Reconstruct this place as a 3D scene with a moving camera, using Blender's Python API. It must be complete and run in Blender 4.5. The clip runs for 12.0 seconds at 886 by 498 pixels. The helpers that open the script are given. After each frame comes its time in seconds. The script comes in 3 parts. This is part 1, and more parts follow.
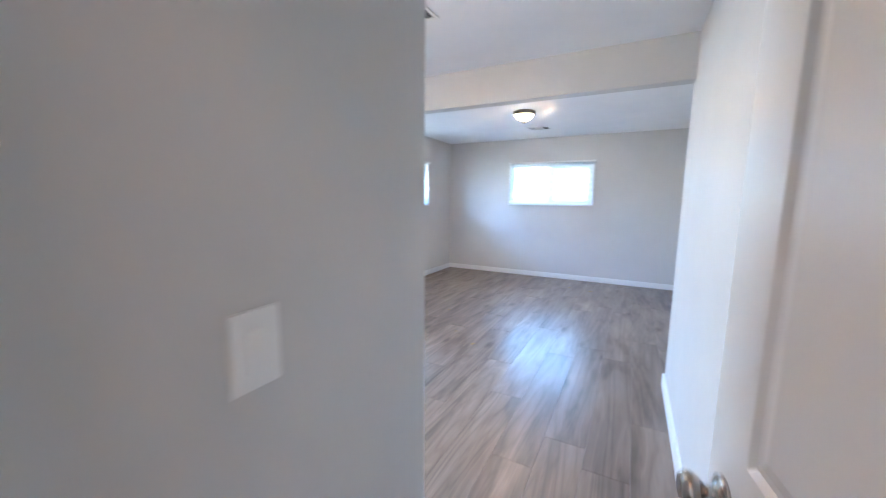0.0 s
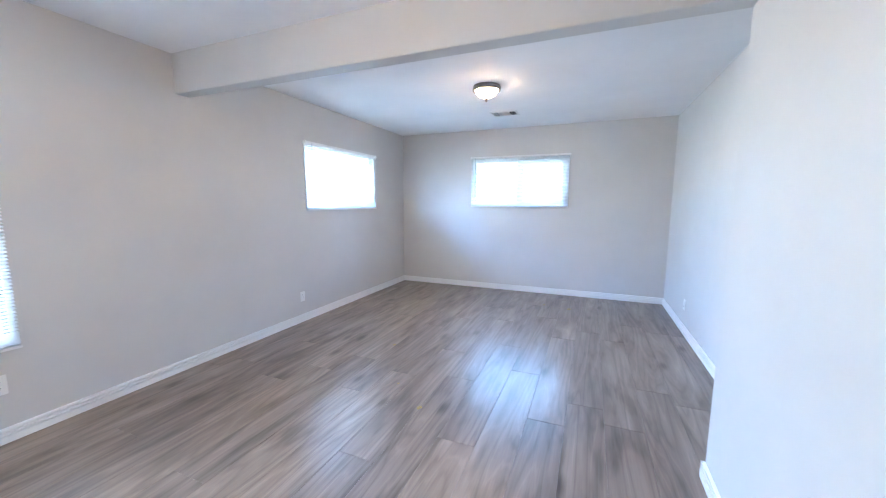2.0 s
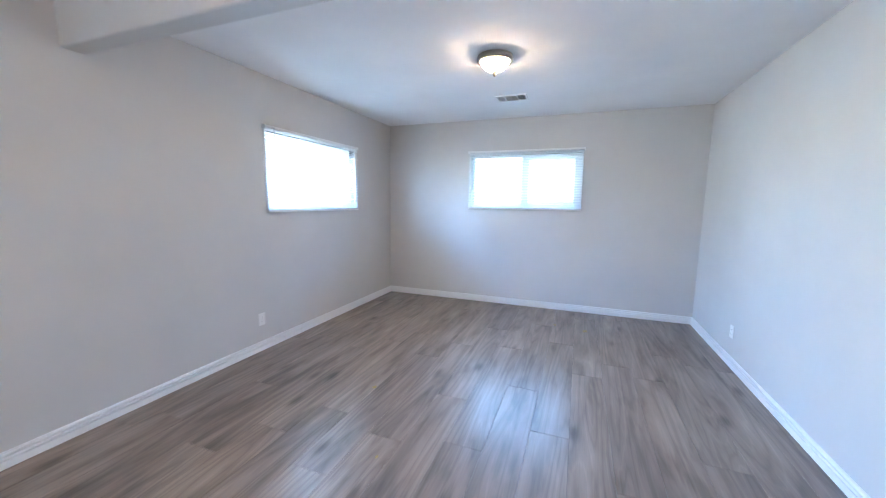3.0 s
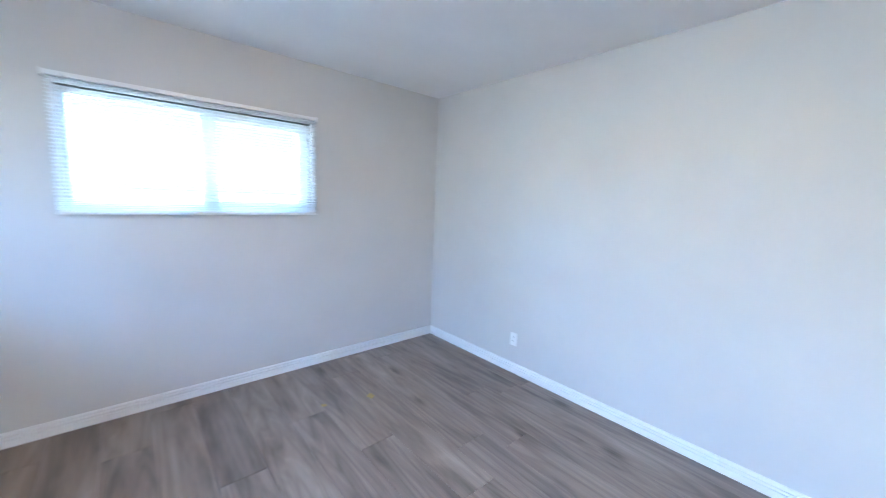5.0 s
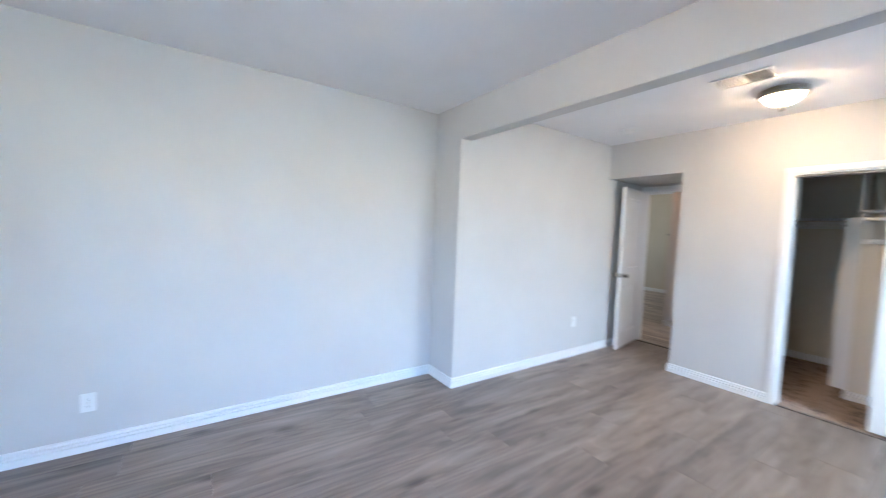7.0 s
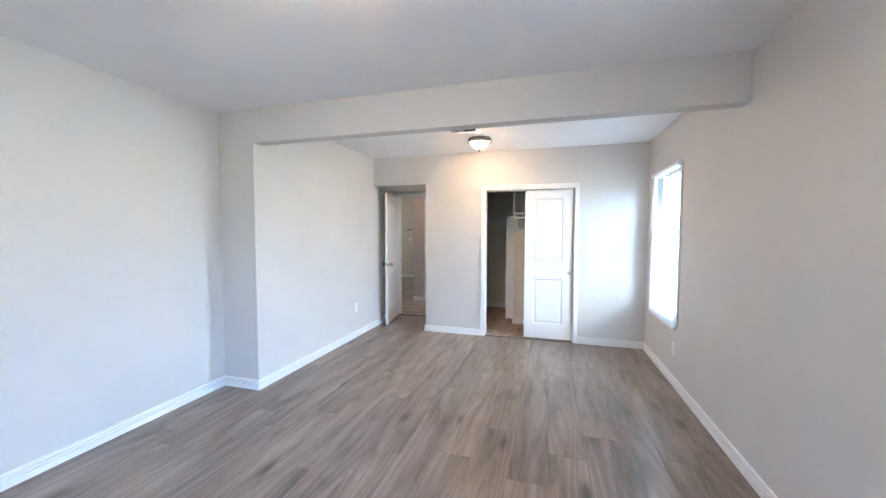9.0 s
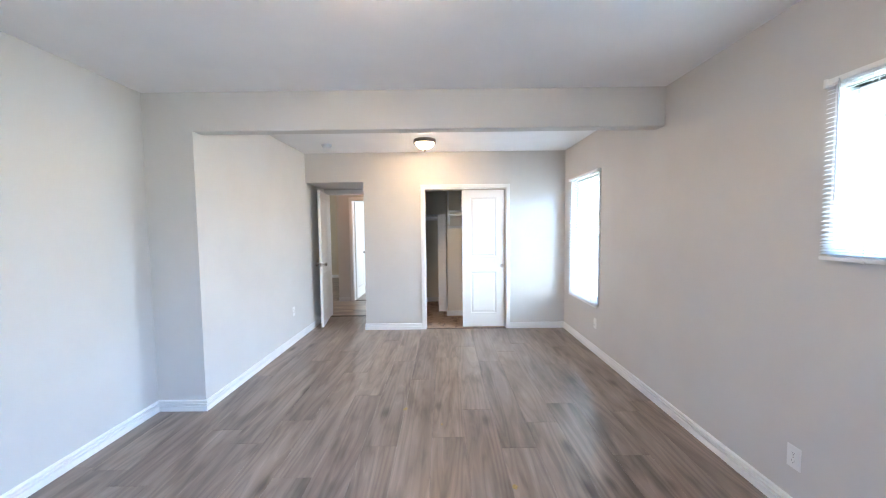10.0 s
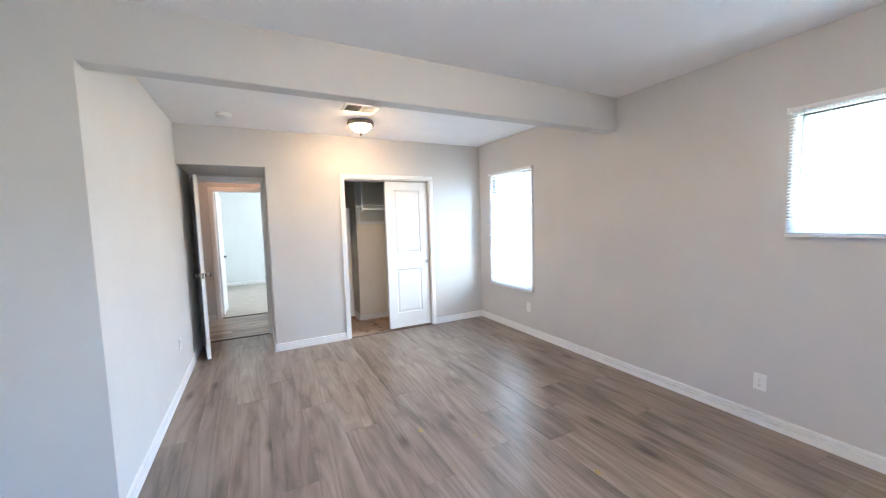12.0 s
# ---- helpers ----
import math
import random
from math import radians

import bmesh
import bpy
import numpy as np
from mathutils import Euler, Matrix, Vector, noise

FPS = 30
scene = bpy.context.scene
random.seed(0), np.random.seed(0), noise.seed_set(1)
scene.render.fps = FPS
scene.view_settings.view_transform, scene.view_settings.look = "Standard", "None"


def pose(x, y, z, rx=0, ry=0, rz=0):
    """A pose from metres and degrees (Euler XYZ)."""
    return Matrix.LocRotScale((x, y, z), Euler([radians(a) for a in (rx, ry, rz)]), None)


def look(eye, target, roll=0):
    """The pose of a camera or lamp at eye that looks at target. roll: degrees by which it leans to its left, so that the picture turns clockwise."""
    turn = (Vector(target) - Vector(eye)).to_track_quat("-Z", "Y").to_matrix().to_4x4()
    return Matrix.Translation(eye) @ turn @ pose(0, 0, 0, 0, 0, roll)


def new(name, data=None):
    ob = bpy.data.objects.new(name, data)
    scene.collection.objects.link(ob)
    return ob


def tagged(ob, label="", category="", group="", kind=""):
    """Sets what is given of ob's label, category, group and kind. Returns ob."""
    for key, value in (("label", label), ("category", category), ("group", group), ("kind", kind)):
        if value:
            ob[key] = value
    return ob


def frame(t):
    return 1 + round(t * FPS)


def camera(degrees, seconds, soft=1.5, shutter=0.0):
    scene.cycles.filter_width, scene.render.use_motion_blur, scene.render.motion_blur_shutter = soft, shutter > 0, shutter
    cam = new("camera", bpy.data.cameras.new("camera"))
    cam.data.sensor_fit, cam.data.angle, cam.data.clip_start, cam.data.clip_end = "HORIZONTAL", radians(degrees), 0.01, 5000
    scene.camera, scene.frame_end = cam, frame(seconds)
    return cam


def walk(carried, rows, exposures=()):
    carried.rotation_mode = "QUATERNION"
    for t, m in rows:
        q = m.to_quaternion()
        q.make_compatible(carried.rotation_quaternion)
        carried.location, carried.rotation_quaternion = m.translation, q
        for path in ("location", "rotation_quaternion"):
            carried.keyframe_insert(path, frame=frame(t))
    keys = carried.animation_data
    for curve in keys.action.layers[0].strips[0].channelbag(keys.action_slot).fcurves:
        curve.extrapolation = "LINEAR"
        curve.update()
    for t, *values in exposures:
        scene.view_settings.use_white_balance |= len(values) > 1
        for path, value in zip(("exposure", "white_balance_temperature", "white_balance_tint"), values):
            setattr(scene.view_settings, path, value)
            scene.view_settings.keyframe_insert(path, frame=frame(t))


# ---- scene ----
cam = camera(101.8, 12.0, 1.1, 0.5)
# seconds, stops, kelvin, tint
EXPOSURES = [
    (0.0, 1.58, 5150, 9),
    (1.5, 1.79, 5120, 9),
    (2.5, 1.52, 5150, 8.5),
    (4.5, 1.46, 5150, 8),
    (6.0, 1.52, 5200, 8),
    (7.5, 1.50, 5430, 8.5),
    (9.5, 1.53, 5640, 9),
    (12.0, 1.51, 5780, 9.5),
]
PATH = [
    (0, (0.302, 0.694, 1.416), (-0.613, 2.451, 1.144), 0.6),
    (0.5, (0.166, 1.113, 1.437), (-0.47, 2.988, 1.158), 0.5),
    (1, (0.095, 1.417, 1.445), (-0.514, 3.303, 1.175), 0.5),
    (1.5, (0.06, 1.616, 1.432), (-0.616, 3.48, 1.172), 0.4),
    (2, (0.016, 1.784, 1.393), (-0.735, 3.62, 1.138), 0.2),
    (2.5, (-0.065, 2.157, 1.4), (-0.85, 3.978, 1.143), 0.4),
    (2.7, (-0.158, 2.283, 1.404), (-0.932, 4.109, 1.149), 0.5),
    (4.5, (-1.221, 3.993, 1.476), (-0.526, 5.85, 1.214), 2.1),
    (5, (-1.496, 4.443, 1.499), (-0.19, 5.933, 1.227), 2.3),
    (5.5, (-1.763, 4.817, 1.527), (-0.03, 5.777, 1.257), 3.5),
    (6, (-1.897, 5.045, 1.451), (0.075, 5.333, 1.274), 2.7),
    (6.5, (-1.918, 5.419, 1.403), (0.019, 4.93, 1.296), 2.6),
    (7, (-1.954, 5.752, 1.445), (-0.305, 4.626, 1.33), 2.2),
    (7.5, (-2.096, 6.016, 1.425), (-0.804, 4.493, 1.322), 1.5),
    (7.7, (-2.16, 6.1, 1.412), (-0.99, 4.479, 1.32), 1.1),
    (9.3, (-1.771, 6.631, 1.46), (-1.357, 4.677, 1.353), -0.1),
    (9.5, (-1.656, 6.722, 1.456), (-1.359, 4.748, 1.345), -0.3),
    (10, (-1.327, 6.702, 1.46), (-1.325, 4.705, 1.344), -0.7),
    (10.5, (-0.923, 6.697, 1.464), (-1.126, 4.712, 1.338), -0.9),
    (11, (-0.593, 6.672, 1.47), (-1.03, 4.725, 1.333), -1.1),
    (11.5, (-0.321, 6.492, 1.449), (-1.021, 4.624, 1.305), -1.3),
    (12, (-0.06, 6.101, 1.461), (-0.978, 4.331, 1.306), -1.7),
]
walk(cam, [(t, look(eye, target, roll)) for t, eye, target, roll in PATH], EXPOSURES)

# ---- world, sun, exposure ----
world = bpy.data.worlds.new("world")
scene.world = world
world.use_nodes = True
wn = world.node_tree
sky = wn.nodes.new("ShaderNodeTexSky")
sky.sky_type = "NISHITA"
sky.sun_disc = False
sky.sun_elevation = radians(72)
sky.sun_rotation = radians(320)
wn.nodes["Background"].inputs["Strength"].default_value = 0.15
wn.links.new(sky.outputs[0], wn.nodes["Background"].inputs["Color"])

sun_data = bpy.data.lights.new("sun", "SUN")
sun_data.energy = 5.0
sun_data.angle = radians(0.5)
sun_data.color = (1.0, 0.95, 0.87)
sun = new("sun", sun_data)
sun.matrix_world = look((-2.3, 2.6, 10.7), (0, 0, 0))


def window_fill(name, place, target, w, h, power, color):
    """Adds an area lamp that stands in for daylight through a window's opening."""
    data = bpy.data.lights.new(name, "AREA")
    data.shape = "RECTANGLE"
    data.size, data.size_y = w, h
    data.energy, data.color = power, color
    ob = new(name, data)
    ob.matrix_world = look(place, target)
    return ob


# ---- plan, in metres ----
XL, XR, XF = -3.065, 0.62, 1.01          # left wall, right wall before and behind the beam
YN, YP, YB = 1.547, 3.845, 7.462         # closet wall, pier and beam, back wall
CEIL, BEAM, TH = 2.535, 2.235, 0.14
BEAM_NEAR = 3.728
NICHE_X, NICHE_TOP, DOOR_Y = -0.2, 2.125, 0.73
HALL_S, LIVE_X = -0.55, 0.80
BASE_H = 0.088

DAY = (0.40, 0.635, 1.0)         # lamp colour standing in for open sky, falling in from above
BOUNCE = (0.96, 1.0, 0.90)      # lamp colour standing in for sunlit ground, shining in from below


def daylight(x, y, nx, ny, w, sky_power, ground_power):
    """Area lamps outside one window, standing in for open sky above the neighbours and sunlit yard below it; (nx, ny)
    points out of the house.
    """
    px, py = x + 1.5 * nx, y + 1.5 * ny
    window_fill("day_fill", (px, py, 2.68), (x, y, 2.60), w, 1.25, sky_power, DAY)
    window_fill("yard_fill", (px, py, 1.30), (x, y, 1.40), w, 1.35, ground_power, BOUNCE)


daylight(XL, 2.28, -1, 0, 2.6, 225, 160)
daylight(XL, 5.805, -1, 0, 3.0, 375, 215)
daylight(-1.055, YB, 0, 1, 3.0, 150, 60)
# fill lamps in added, unseen openings, to brighten second room and living room
window_fill("day_fill", (-2.75, -2.3, 1.5), (0, -2.3, 1.5), 1.7, 1.2, 36, (0.96, 0.99, 0.96))
window_fill("day_fill", (4.1, -2.4, 1.5), (0, -2.4, 1.5), 1.2, 1.1, 6, (1.0, 0.9, 0.72))


# ---- materials ----
def material(name):
    m = bpy.data.materials.new(name)
    m.use_nodes = True
    nt = m.node_tree
    return m, nt, nt.nodes["Principled BSDF"]


def node(nt, kind, **values):
    n = nt.nodes.new(kind)
    for key, value in values.items():
        n.inputs[key.replace("_", " ")].default_value = value
    return n


def ramp(nt, source, stops):
    r = nt.nodes.new("ShaderNodeValToRGB")
    while len(r.color_ramp.elements) < len(stops):
        r.color_ramp.elements.new(0.5)
    for e, (p, c) in zip(r.color_ramp.elements, stops):
        e.position, e.color = p, (*c, 1)
    nt.links.new(source, r.inputs[0])
    return r.outputs[0]


def scaled(nt, source, scale):
    mp = nt.nodes.new("ShaderNodeMapping")
    mp.inputs["Scale"].default_value = scale
    nt.links.new(source, mp.inputs["Vector"])
    return mp.outputs[0]


def noise_of(nt, vec, scale, detail=3.0, rough=0.55, distortion=0.0):
    n = node(nt, "ShaderNodeTexNoise", Scale=scale, Detail=detail, Roughness=rough, Distortion=distortion)
    nt.links.new(vec, n.inputs["Vector"])
    return n.outputs["Fac"]


def bump(nt, bsdf, height, strength, distance):
    b = node(nt, "ShaderNodeBump", Strength=strength, Distance=distance)
    nt.links.new(height, b.inputs["Height"])
    nt.links.new(b.outputs[0], bsdf.inputs["Normal"])


def painted(name, colour, rough, orange_peel=0.12, spread=0.03, coat=0.0):
    """Rolled or brushed paint: faint mottling, roller stipple."""
    m, nt, b = material(name)
    geo = nt.nodes.new("ShaderNodeNewGeometry").outputs["Position"]
    lo = tuple(c * (1 - spread) for c in colour)
    hi = tuple(min(1, c * (1 + spread)) for c in colour)
    nt.links.new(ramp(nt, noise_of(nt, geo, 1.7, 4), [(0.3, lo), (0.7, hi)]), b.inputs["Base Color"])
    rr = node(nt, "ShaderNodeMapRange", To_Min=rough - 0.06, To_Max=rough + 0.06)
    nt.links.new(noise_of(nt, geo, 6.0, 3), rr.inputs["Value"])
    nt.links.new(rr.outputs[0], b.inputs["Roughness"])
    b.inputs["Coat Weight"].default_value = coat
    bump(nt, b, noise_of(nt, geo, 210.0, 2), orange_peel, 0.002)
    return m


WALL = painted("greige wall paint", (0.61, 0.597, 0.575), 0.60)
CEILING = painted("white ceiling paint", (0.86, 0.855, 0.86), 0.8, 0.2)
TRIM = painted("white trim enamel", (0.83, 0.83, 0.82), 0.32, 0.03, 0.015)
DOOR = painted("white door enamel", (0.80, 0.80, 0.79), 0.36, 0.04, 0.015)
# lighter and warmer than WALL: lamplight on the closet walls put into colour
CLOSET_LAMPLIT = painted("closet paint warmed as if lamplit", (0.74, 0.70, 0.61), 0.6)
CREAM = painted("cream wall paint", (0.60, 0.54, 0.42), 0.6)
PALE = painted("pale wall paint", (0.68, 0.71, 0.70), 0.6)
PLASTIC = painted("white plastic", (0.82, 0.82, 0.80), 0.3, 0.0, 0.01)
STUCCO = painted("outside stucco", (0.55, 0.52, 0.47), 0.9, 0.6, 0.08)


def plain(name, colour, rough, metal=0.0, spread=0.08, scale=30.0):
    m, nt, b = material(name)
    geo = nt.nodes.new("ShaderNodeNewGeometry").outputs["Position"]
    lo = tuple(c * (1 - spread) for c in colour)
    hi = tuple(min(1, c * (1 + spread)) for c in colour)
    nt.links.new(ramp(nt, noise_of(nt, geo, scale, 3), [(0.3, lo), (0.7, hi)]), b.inputs["Base Color"])
    b.inputs["Roughness"].default_value, b.inputs["Metallic"].default_value = rough, metal
    return m


NICKEL = plain("brushed nickel", (0.52, 0.48, 0.43), 0.28, 1.0)
CHROME = plain("polished nickel", (0.46, 0.44, 0.41), 0.2, 1.0)
RIM = plain("aged nickel", (0.36, 0.31, 0.26), 0.3, 1.0)
BLACK = plain("black metal", (0.02, 0.02, 0.02), 0.4, 0.3)
# near-black, painted where uncut holes would lie in shade
HOLE_SHADE = plain("black shade in holes", (0.03, 0.03, 0.03), 0.8)
UNDERLAY = plain("dark underlay", (0.06, 0.05, 0.045), 0.9)
STAIN = plain("yellow smear", (0.36, 0.26, 0.08), 0.5, 0.0, 0.3, 90)
STRIP = plain("dark threshold strip", (0.05, 0.045, 0.04), 0.5)
CONCRETE = plain("pale concrete", (0.50, 0.49, 0.46), 0.9, 0.0, 0.12, 2.0)
SHADE_SLAB = plain("grey shading slab", (0.18, 0.17, 0.16), 0.9, 0.0, 0.2, 8.0)


def plank_material(name, light, mid, dark, along_y=True):
    """Greyed oak laminate: smoky patches, heart grain, knots, one tone of its own a board."""
    m, nt, b = material(name)
    co = nt.nodes.new("ShaderNodeTexCoord").outputs["Object"]
    rnd = nt.nodes.new("ShaderNodeObjectInfo").outputs["Random"]
    shift = node(nt, "ShaderNodeVectorMath")
    shift.operation = "MULTIPLY_ADD"
    comb = nt.nodes.new("ShaderNodeCombineXYZ")
    for k in range(3):
        nt.links.new(rnd, comb.inputs[k])
    nt.links.new(comb.outputs[0], shift.inputs[0])
    shift.inputs[1].default_value = (37.0, 91.0, 13.0)
    nt.links.new(co, shift.inputs[2])
    v = shift.outputs[0]
    st = (lambda a, c: (a, c, a)) if along_y else (lambda a, c: (c, a, a))
    broad = noise_of(nt, scaled(nt, v, st(7.0, 0.8)), 1.0, 3, 0.55, 0.3)
    smoke = noise_of(nt, scaled(nt, v, st(9.0, 1.7)), 1.0, 3, 0.55, 0.2)
    streak = noise_of(nt, scaled(nt, v, st(55.0, 1.6)), 1.0, 4, 0.6, 0.25)
    fine = noise_of(nt, scaled(nt, v, st(230.0, 6.0)), 1.0, 3, 0.6, 0.2)

    def times(colour, factor):
        mul = nt.nodes.new("ShaderNodeMix")
        mul.data_type, mul.blend_type = "RGBA", "MULTIPLY"
        mul.inputs["Factor"].default_value = 1.0
        nt.links.new(colour, mul.inputs["A"])
        nt.links.new(factor, mul.inputs["B"])
        return mul.outputs["Result"]

    def maths(op, a, c, third=None):
        n = nt.nodes.new("ShaderNodeMath")
        n.operation = op
        for k, s_ in enumerate((a, c, third)):
            if isinstance(s_, (int, float)):
                n.inputs[k].default_value = s_
            elif s_ is not None:
                nt.links.new(s_, n.inputs[k])
        return n.outputs[0]

    # heart grain: contour lines of a slow height drawn out along the board
    slow = noise_of(nt, scaled(nt, v, st(4.4, 0.34)), 1.0, 2, 0.45, 0.15)
    lines = maths("PINGPONG", maths("MULTIPLY_ADD", slow, 13.0, maths("MULTIPLY", streak, 0.4)), 0.5)
    # knots: sparse cells, long the way of the grain
    knots = nt.nodes.new("ShaderNodeTexVoronoi")
    knots.inputs["Scale"].default_value = 1.0
    nt.links.new(scaled(nt, v, st(5.2, 2.1)), knots.inputs["Vector"])
    chance = nt.nodes.new("ShaderNodeSeparateColor")
    nt.links.new(knots.outputs["Color"], chance.inputs[0])
    rare = maths("GREATER_THAN", chance.outputs[0], 0.62)
    core = node(nt, "ShaderNodeMapRange", From_Min=0.02, From_Max=0.30, To_Min=1.0, To_Max=0.0)
    core.interpolation_type = "SMOOTHSTEP"
    nt.links.new(maths("MULTIPLY_ADD", maths("SUBTRACT", streak, 0.5), 0.22, knots.outputs["Distance"]), core.inputs["Value"])
    knot = maths("MULTIPLY", core.outputs[0], rare)

    col = ramp(nt, broad, [(0.30, dark), (0.50, mid), (0.70, light)])
    col = times(col, ramp(nt, smoke, [(0.36, (1.07, 1.07, 1.07)), (0.52, (0.95, 0.945, 0.94)), (0.69, (0.60, 0.585, 0.575))]))
    col = times(col, ramp(nt, lines, [(0.0, (0.80, 0.79, 0.785)), (0.16, (0.97, 0.97, 0.97)), (0.40, (1.03, 1.03, 1.03)), (0.49, (1.16, 1.16, 1.15))]))
    col = times(col, ramp(nt, streak, [(0.28, (0.95, 0.947, 0.945)), (0.50, (1, 1, 1)), (0.72, (1.05, 1.05, 1.05))]))
    col = times(col, ramp(nt, fine, [(0.30, (0.93, 0.927, 0.925)), (0.62, (1.03, 1.03, 1.03))]))
    col = times(col, ramp(nt, knot, [(0.0, (1, 1, 1)), (0.45, (0.80, 0.785, 0.775)), (1.0, (0.42, 0.39, 0.37))]))
    col = times(col, ramp(nt, rnd, [(0.0, (0.88, 0.87, 0.87)), (0.5, (1, 0.99, 0.975)), (1.0, (1.08, 1.055, 1.02))]))
    nt.links.new(col, b.inputs["Base Color"])
    rr = node(nt, "ShaderNodeMapRange", To_Min=0.25, To_Max=0.37)
    nt.links.new(smoke, rr.inputs["Value"])
    nt.links.new(rr.outputs[0], b.inputs["Roughness"])
    b.inputs["Specular IOR Level"].default_value = 0.42
    bump(nt, b, fine, 0.14, 0.001)
    return m


OAK = plank_material("greyed oak laminate", (0.300, 0.244, 0.199), (0.248, 0.200, 0.162), (0.188, 0.151, 0.122))
OAK_HALL = plank_material("pale oak laminate", (0.50, 0.42, 0.34), (0.38, 0.31, 0.25), (0.24, 0.19, 0.15), False)


def carpet_material(name, light, dark):
    m, nt, b = material(name)
    geo = nt.nodes.new("ShaderNodeNewGeometry").outputs["Position"]
    tuft = noise_of(nt, geo, 75.0, 3, 0.7)
    worn = noise_of(nt, geo, 7.0, 4)
    mixed = node(nt, "ShaderNodeMath")
    mixed.operation = "ADD"
    nt.links.new(tuft, mixed.inputs[0])
    nt.links.new(worn, mixed.inputs[1])
    nt.links.new(ramp(nt, mixed.outputs[0], [(0.82, dark), (1.16, light)]), b.inputs["Base Color"])
    b.inputs["Roughness"].default_value = 1.0
    bump(nt, b, tuft, 0.9, 0.01)
    return m


CARPET = carpet_material("brown carpet", (0.38, 0.28, 0.21), (0.14, 0.095, 0.07))
CARPET_PALE = carpet_material("pale carpet", (0.47, 0.44, 0.39), (0.39, 0.36, 0.315))


def glass_material():
    m = bpy.data.materials.new("window glass")
    m.use_nodes = True
    nt = m.node_tree
    nt.nodes.remove(nt.nodes["Principled BSDF"])
    out = nt.nodes["Material Output"]
    clear = nt.nodes.new("ShaderNodeBsdfTransparent")
    clear.inputs["Color"].default_value = (0.94, 0.97, 0.96, 1)
    gloss = nt.nodes.new("ShaderNodeBsdfGlossy")
    gloss.inputs["Roughness"].default_value = 0.02
    mix = nt.nodes.new("ShaderNodeMixShader")
    mix.inputs[0].default_value = 0.06
    nt.links.new(clear.outputs[0], mix.inputs[1])
    nt.links.new(gloss.outputs[0], mix.inputs[2])
    nt.links.new(mix.outputs[0], out.inputs["Surface"])
    return m


GLASS = glass_material()


def slat_material():
    """Thin white vinyl that lets some daylight through."""
    m, nt, b = material("white vinyl slat")
    b.inputs["Base Color"].default_value = (0.86, 0.87, 0.87, 1)
    b.inputs["Roughness"].default_value = 0.4
    tr = nt.nodes.new("ShaderNodeBsdfTranslucent")
    tr.inputs["Color"].default_value = (0.85, 0.88, 0.9, 1)
    mix = nt.nodes.new("ShaderNodeMixShader")
    mix.inputs[0].default_value = 0.5
    nt.links.new(b.outputs[0], mix.inputs[1])
    nt.links.new(tr.outputs[0], mix.inputs[2])
    nt.links.new(mix.outputs[0], nt.nodes["Material Output"].inputs["Surface"])
    return m


SLAT = slat_material()


def dome_material(name, strength, colour=(1.0, 0.62, 0.31)):
    m, nt, b = material(name)
    b.inputs["Base Color"].default_value = (0.9, 0.87, 0.8, 1)
    b.inputs["Roughness"].default_value = 0.35
    b.inputs["Emission Color"].default_value = (*colour, 1)
    b.inputs["Emission Strength"].default_value = strength
    return m


DOME = 58.0
DOME_GLASS = dome_material("lit frosted glass", DOME)
DIM_GLASS = dome_material("dim lit frosted glass", 17.0, (1.0, 0.50, 0.27))


# ---- builders ----
def box(bm, x0, x1, y0, y1, z0, z1):
    v = [bm.verts.new((x, y, z)) for x in (x0, x1) for y in (y0, y1) for z in (z0, z1)]
    for f in ((0, 1, 3, 2), (4, 6, 7, 5), (0, 4, 5, 1), (2, 3, 7, 6), (0, 2, 6, 4), (1, 5, 7, 3)):
        bm.faces.new([v[i] for i in f])
    return bm


def rounded_box(x0, x1, y0, y1, z0, z1, r=0.003, seg=2):
    bm = box(bmesh.new(), x0, x1, y0, y1, z0, z1)
    bmesh.ops.recalc_face_normals(bm, faces=bm.faces)
    bmesh.ops.bevel(bm, geom=bm.edges[:], offset=r, segments=seg, affect="EDGES")
    return bm


def lathe(profile, n=32, axis="z"):
    """A turned shape from (radius, height) pairs."""
    bm = bmesh.new()
    rings = []
    for r, h in profile:
        ring = []
        for k in range(n):
            a = 2 * math.pi * k / n
            p = (r * math.cos(a), r * math.sin(a), h)
            if axis == "x":
                p = (p[2], p[0], p[1])
            if axis == "y":
                p = (p[0], p[2], p[1])
            ring.append(bm.verts.new(p))
        rings.append(ring)
    for a, c in zip(rings, rings[1:]):
        for k in range(n):
            bm.faces.new((a[k], a[(k + 1) % n], c[(k + 1) % n], c[k]))
    bm.faces.new(rings[0][::-1])
    bm.faces.new(rings[-1])
    bmesh.ops.recalc_face_normals(bm, faces=bm.faces)
    return bm


def extrude_profile(profile, a, b_, side):
    """Sweeps a (distance from wall, height) profile from a to b_ on the floor plan; side is the unit vector away from the wall."""
    bm = bmesh.new()
    ends = []
    for p in (a, b_):
        ends.append([bm.verts.new((p[0] + side[0] * d, p[1] + side[1] * d, h)) for d, h in profile])
    n = len(profile)
    for k in range(n):
        bm.faces.new((ends[0][k], ends[0][(k + 1) % n], ends[1][(k + 1) % n], ends[1][k]))
    bm.faces.new(ends[0][::-1])
    bm.faces.new(ends[1])
    bmesh.ops.recalc_face_normals(bm, faces=bm.faces)
    return bm


def mesh_of(name, bm, mat, smooth=False):
    me = bpy.data.meshes.new(name)
    bm.to_mesh(me)
    bm.free()
    me.materials.append(mat)
    if smooth:
        for p in me.polygons:
            p.use_smooth = True
    return me


def thing(name, bm, mat, label, category, kind="", group="", smooth=False):
    return tagged(new(name, mesh_of(name, bm, mat, smooth)), label, category, group, kind)


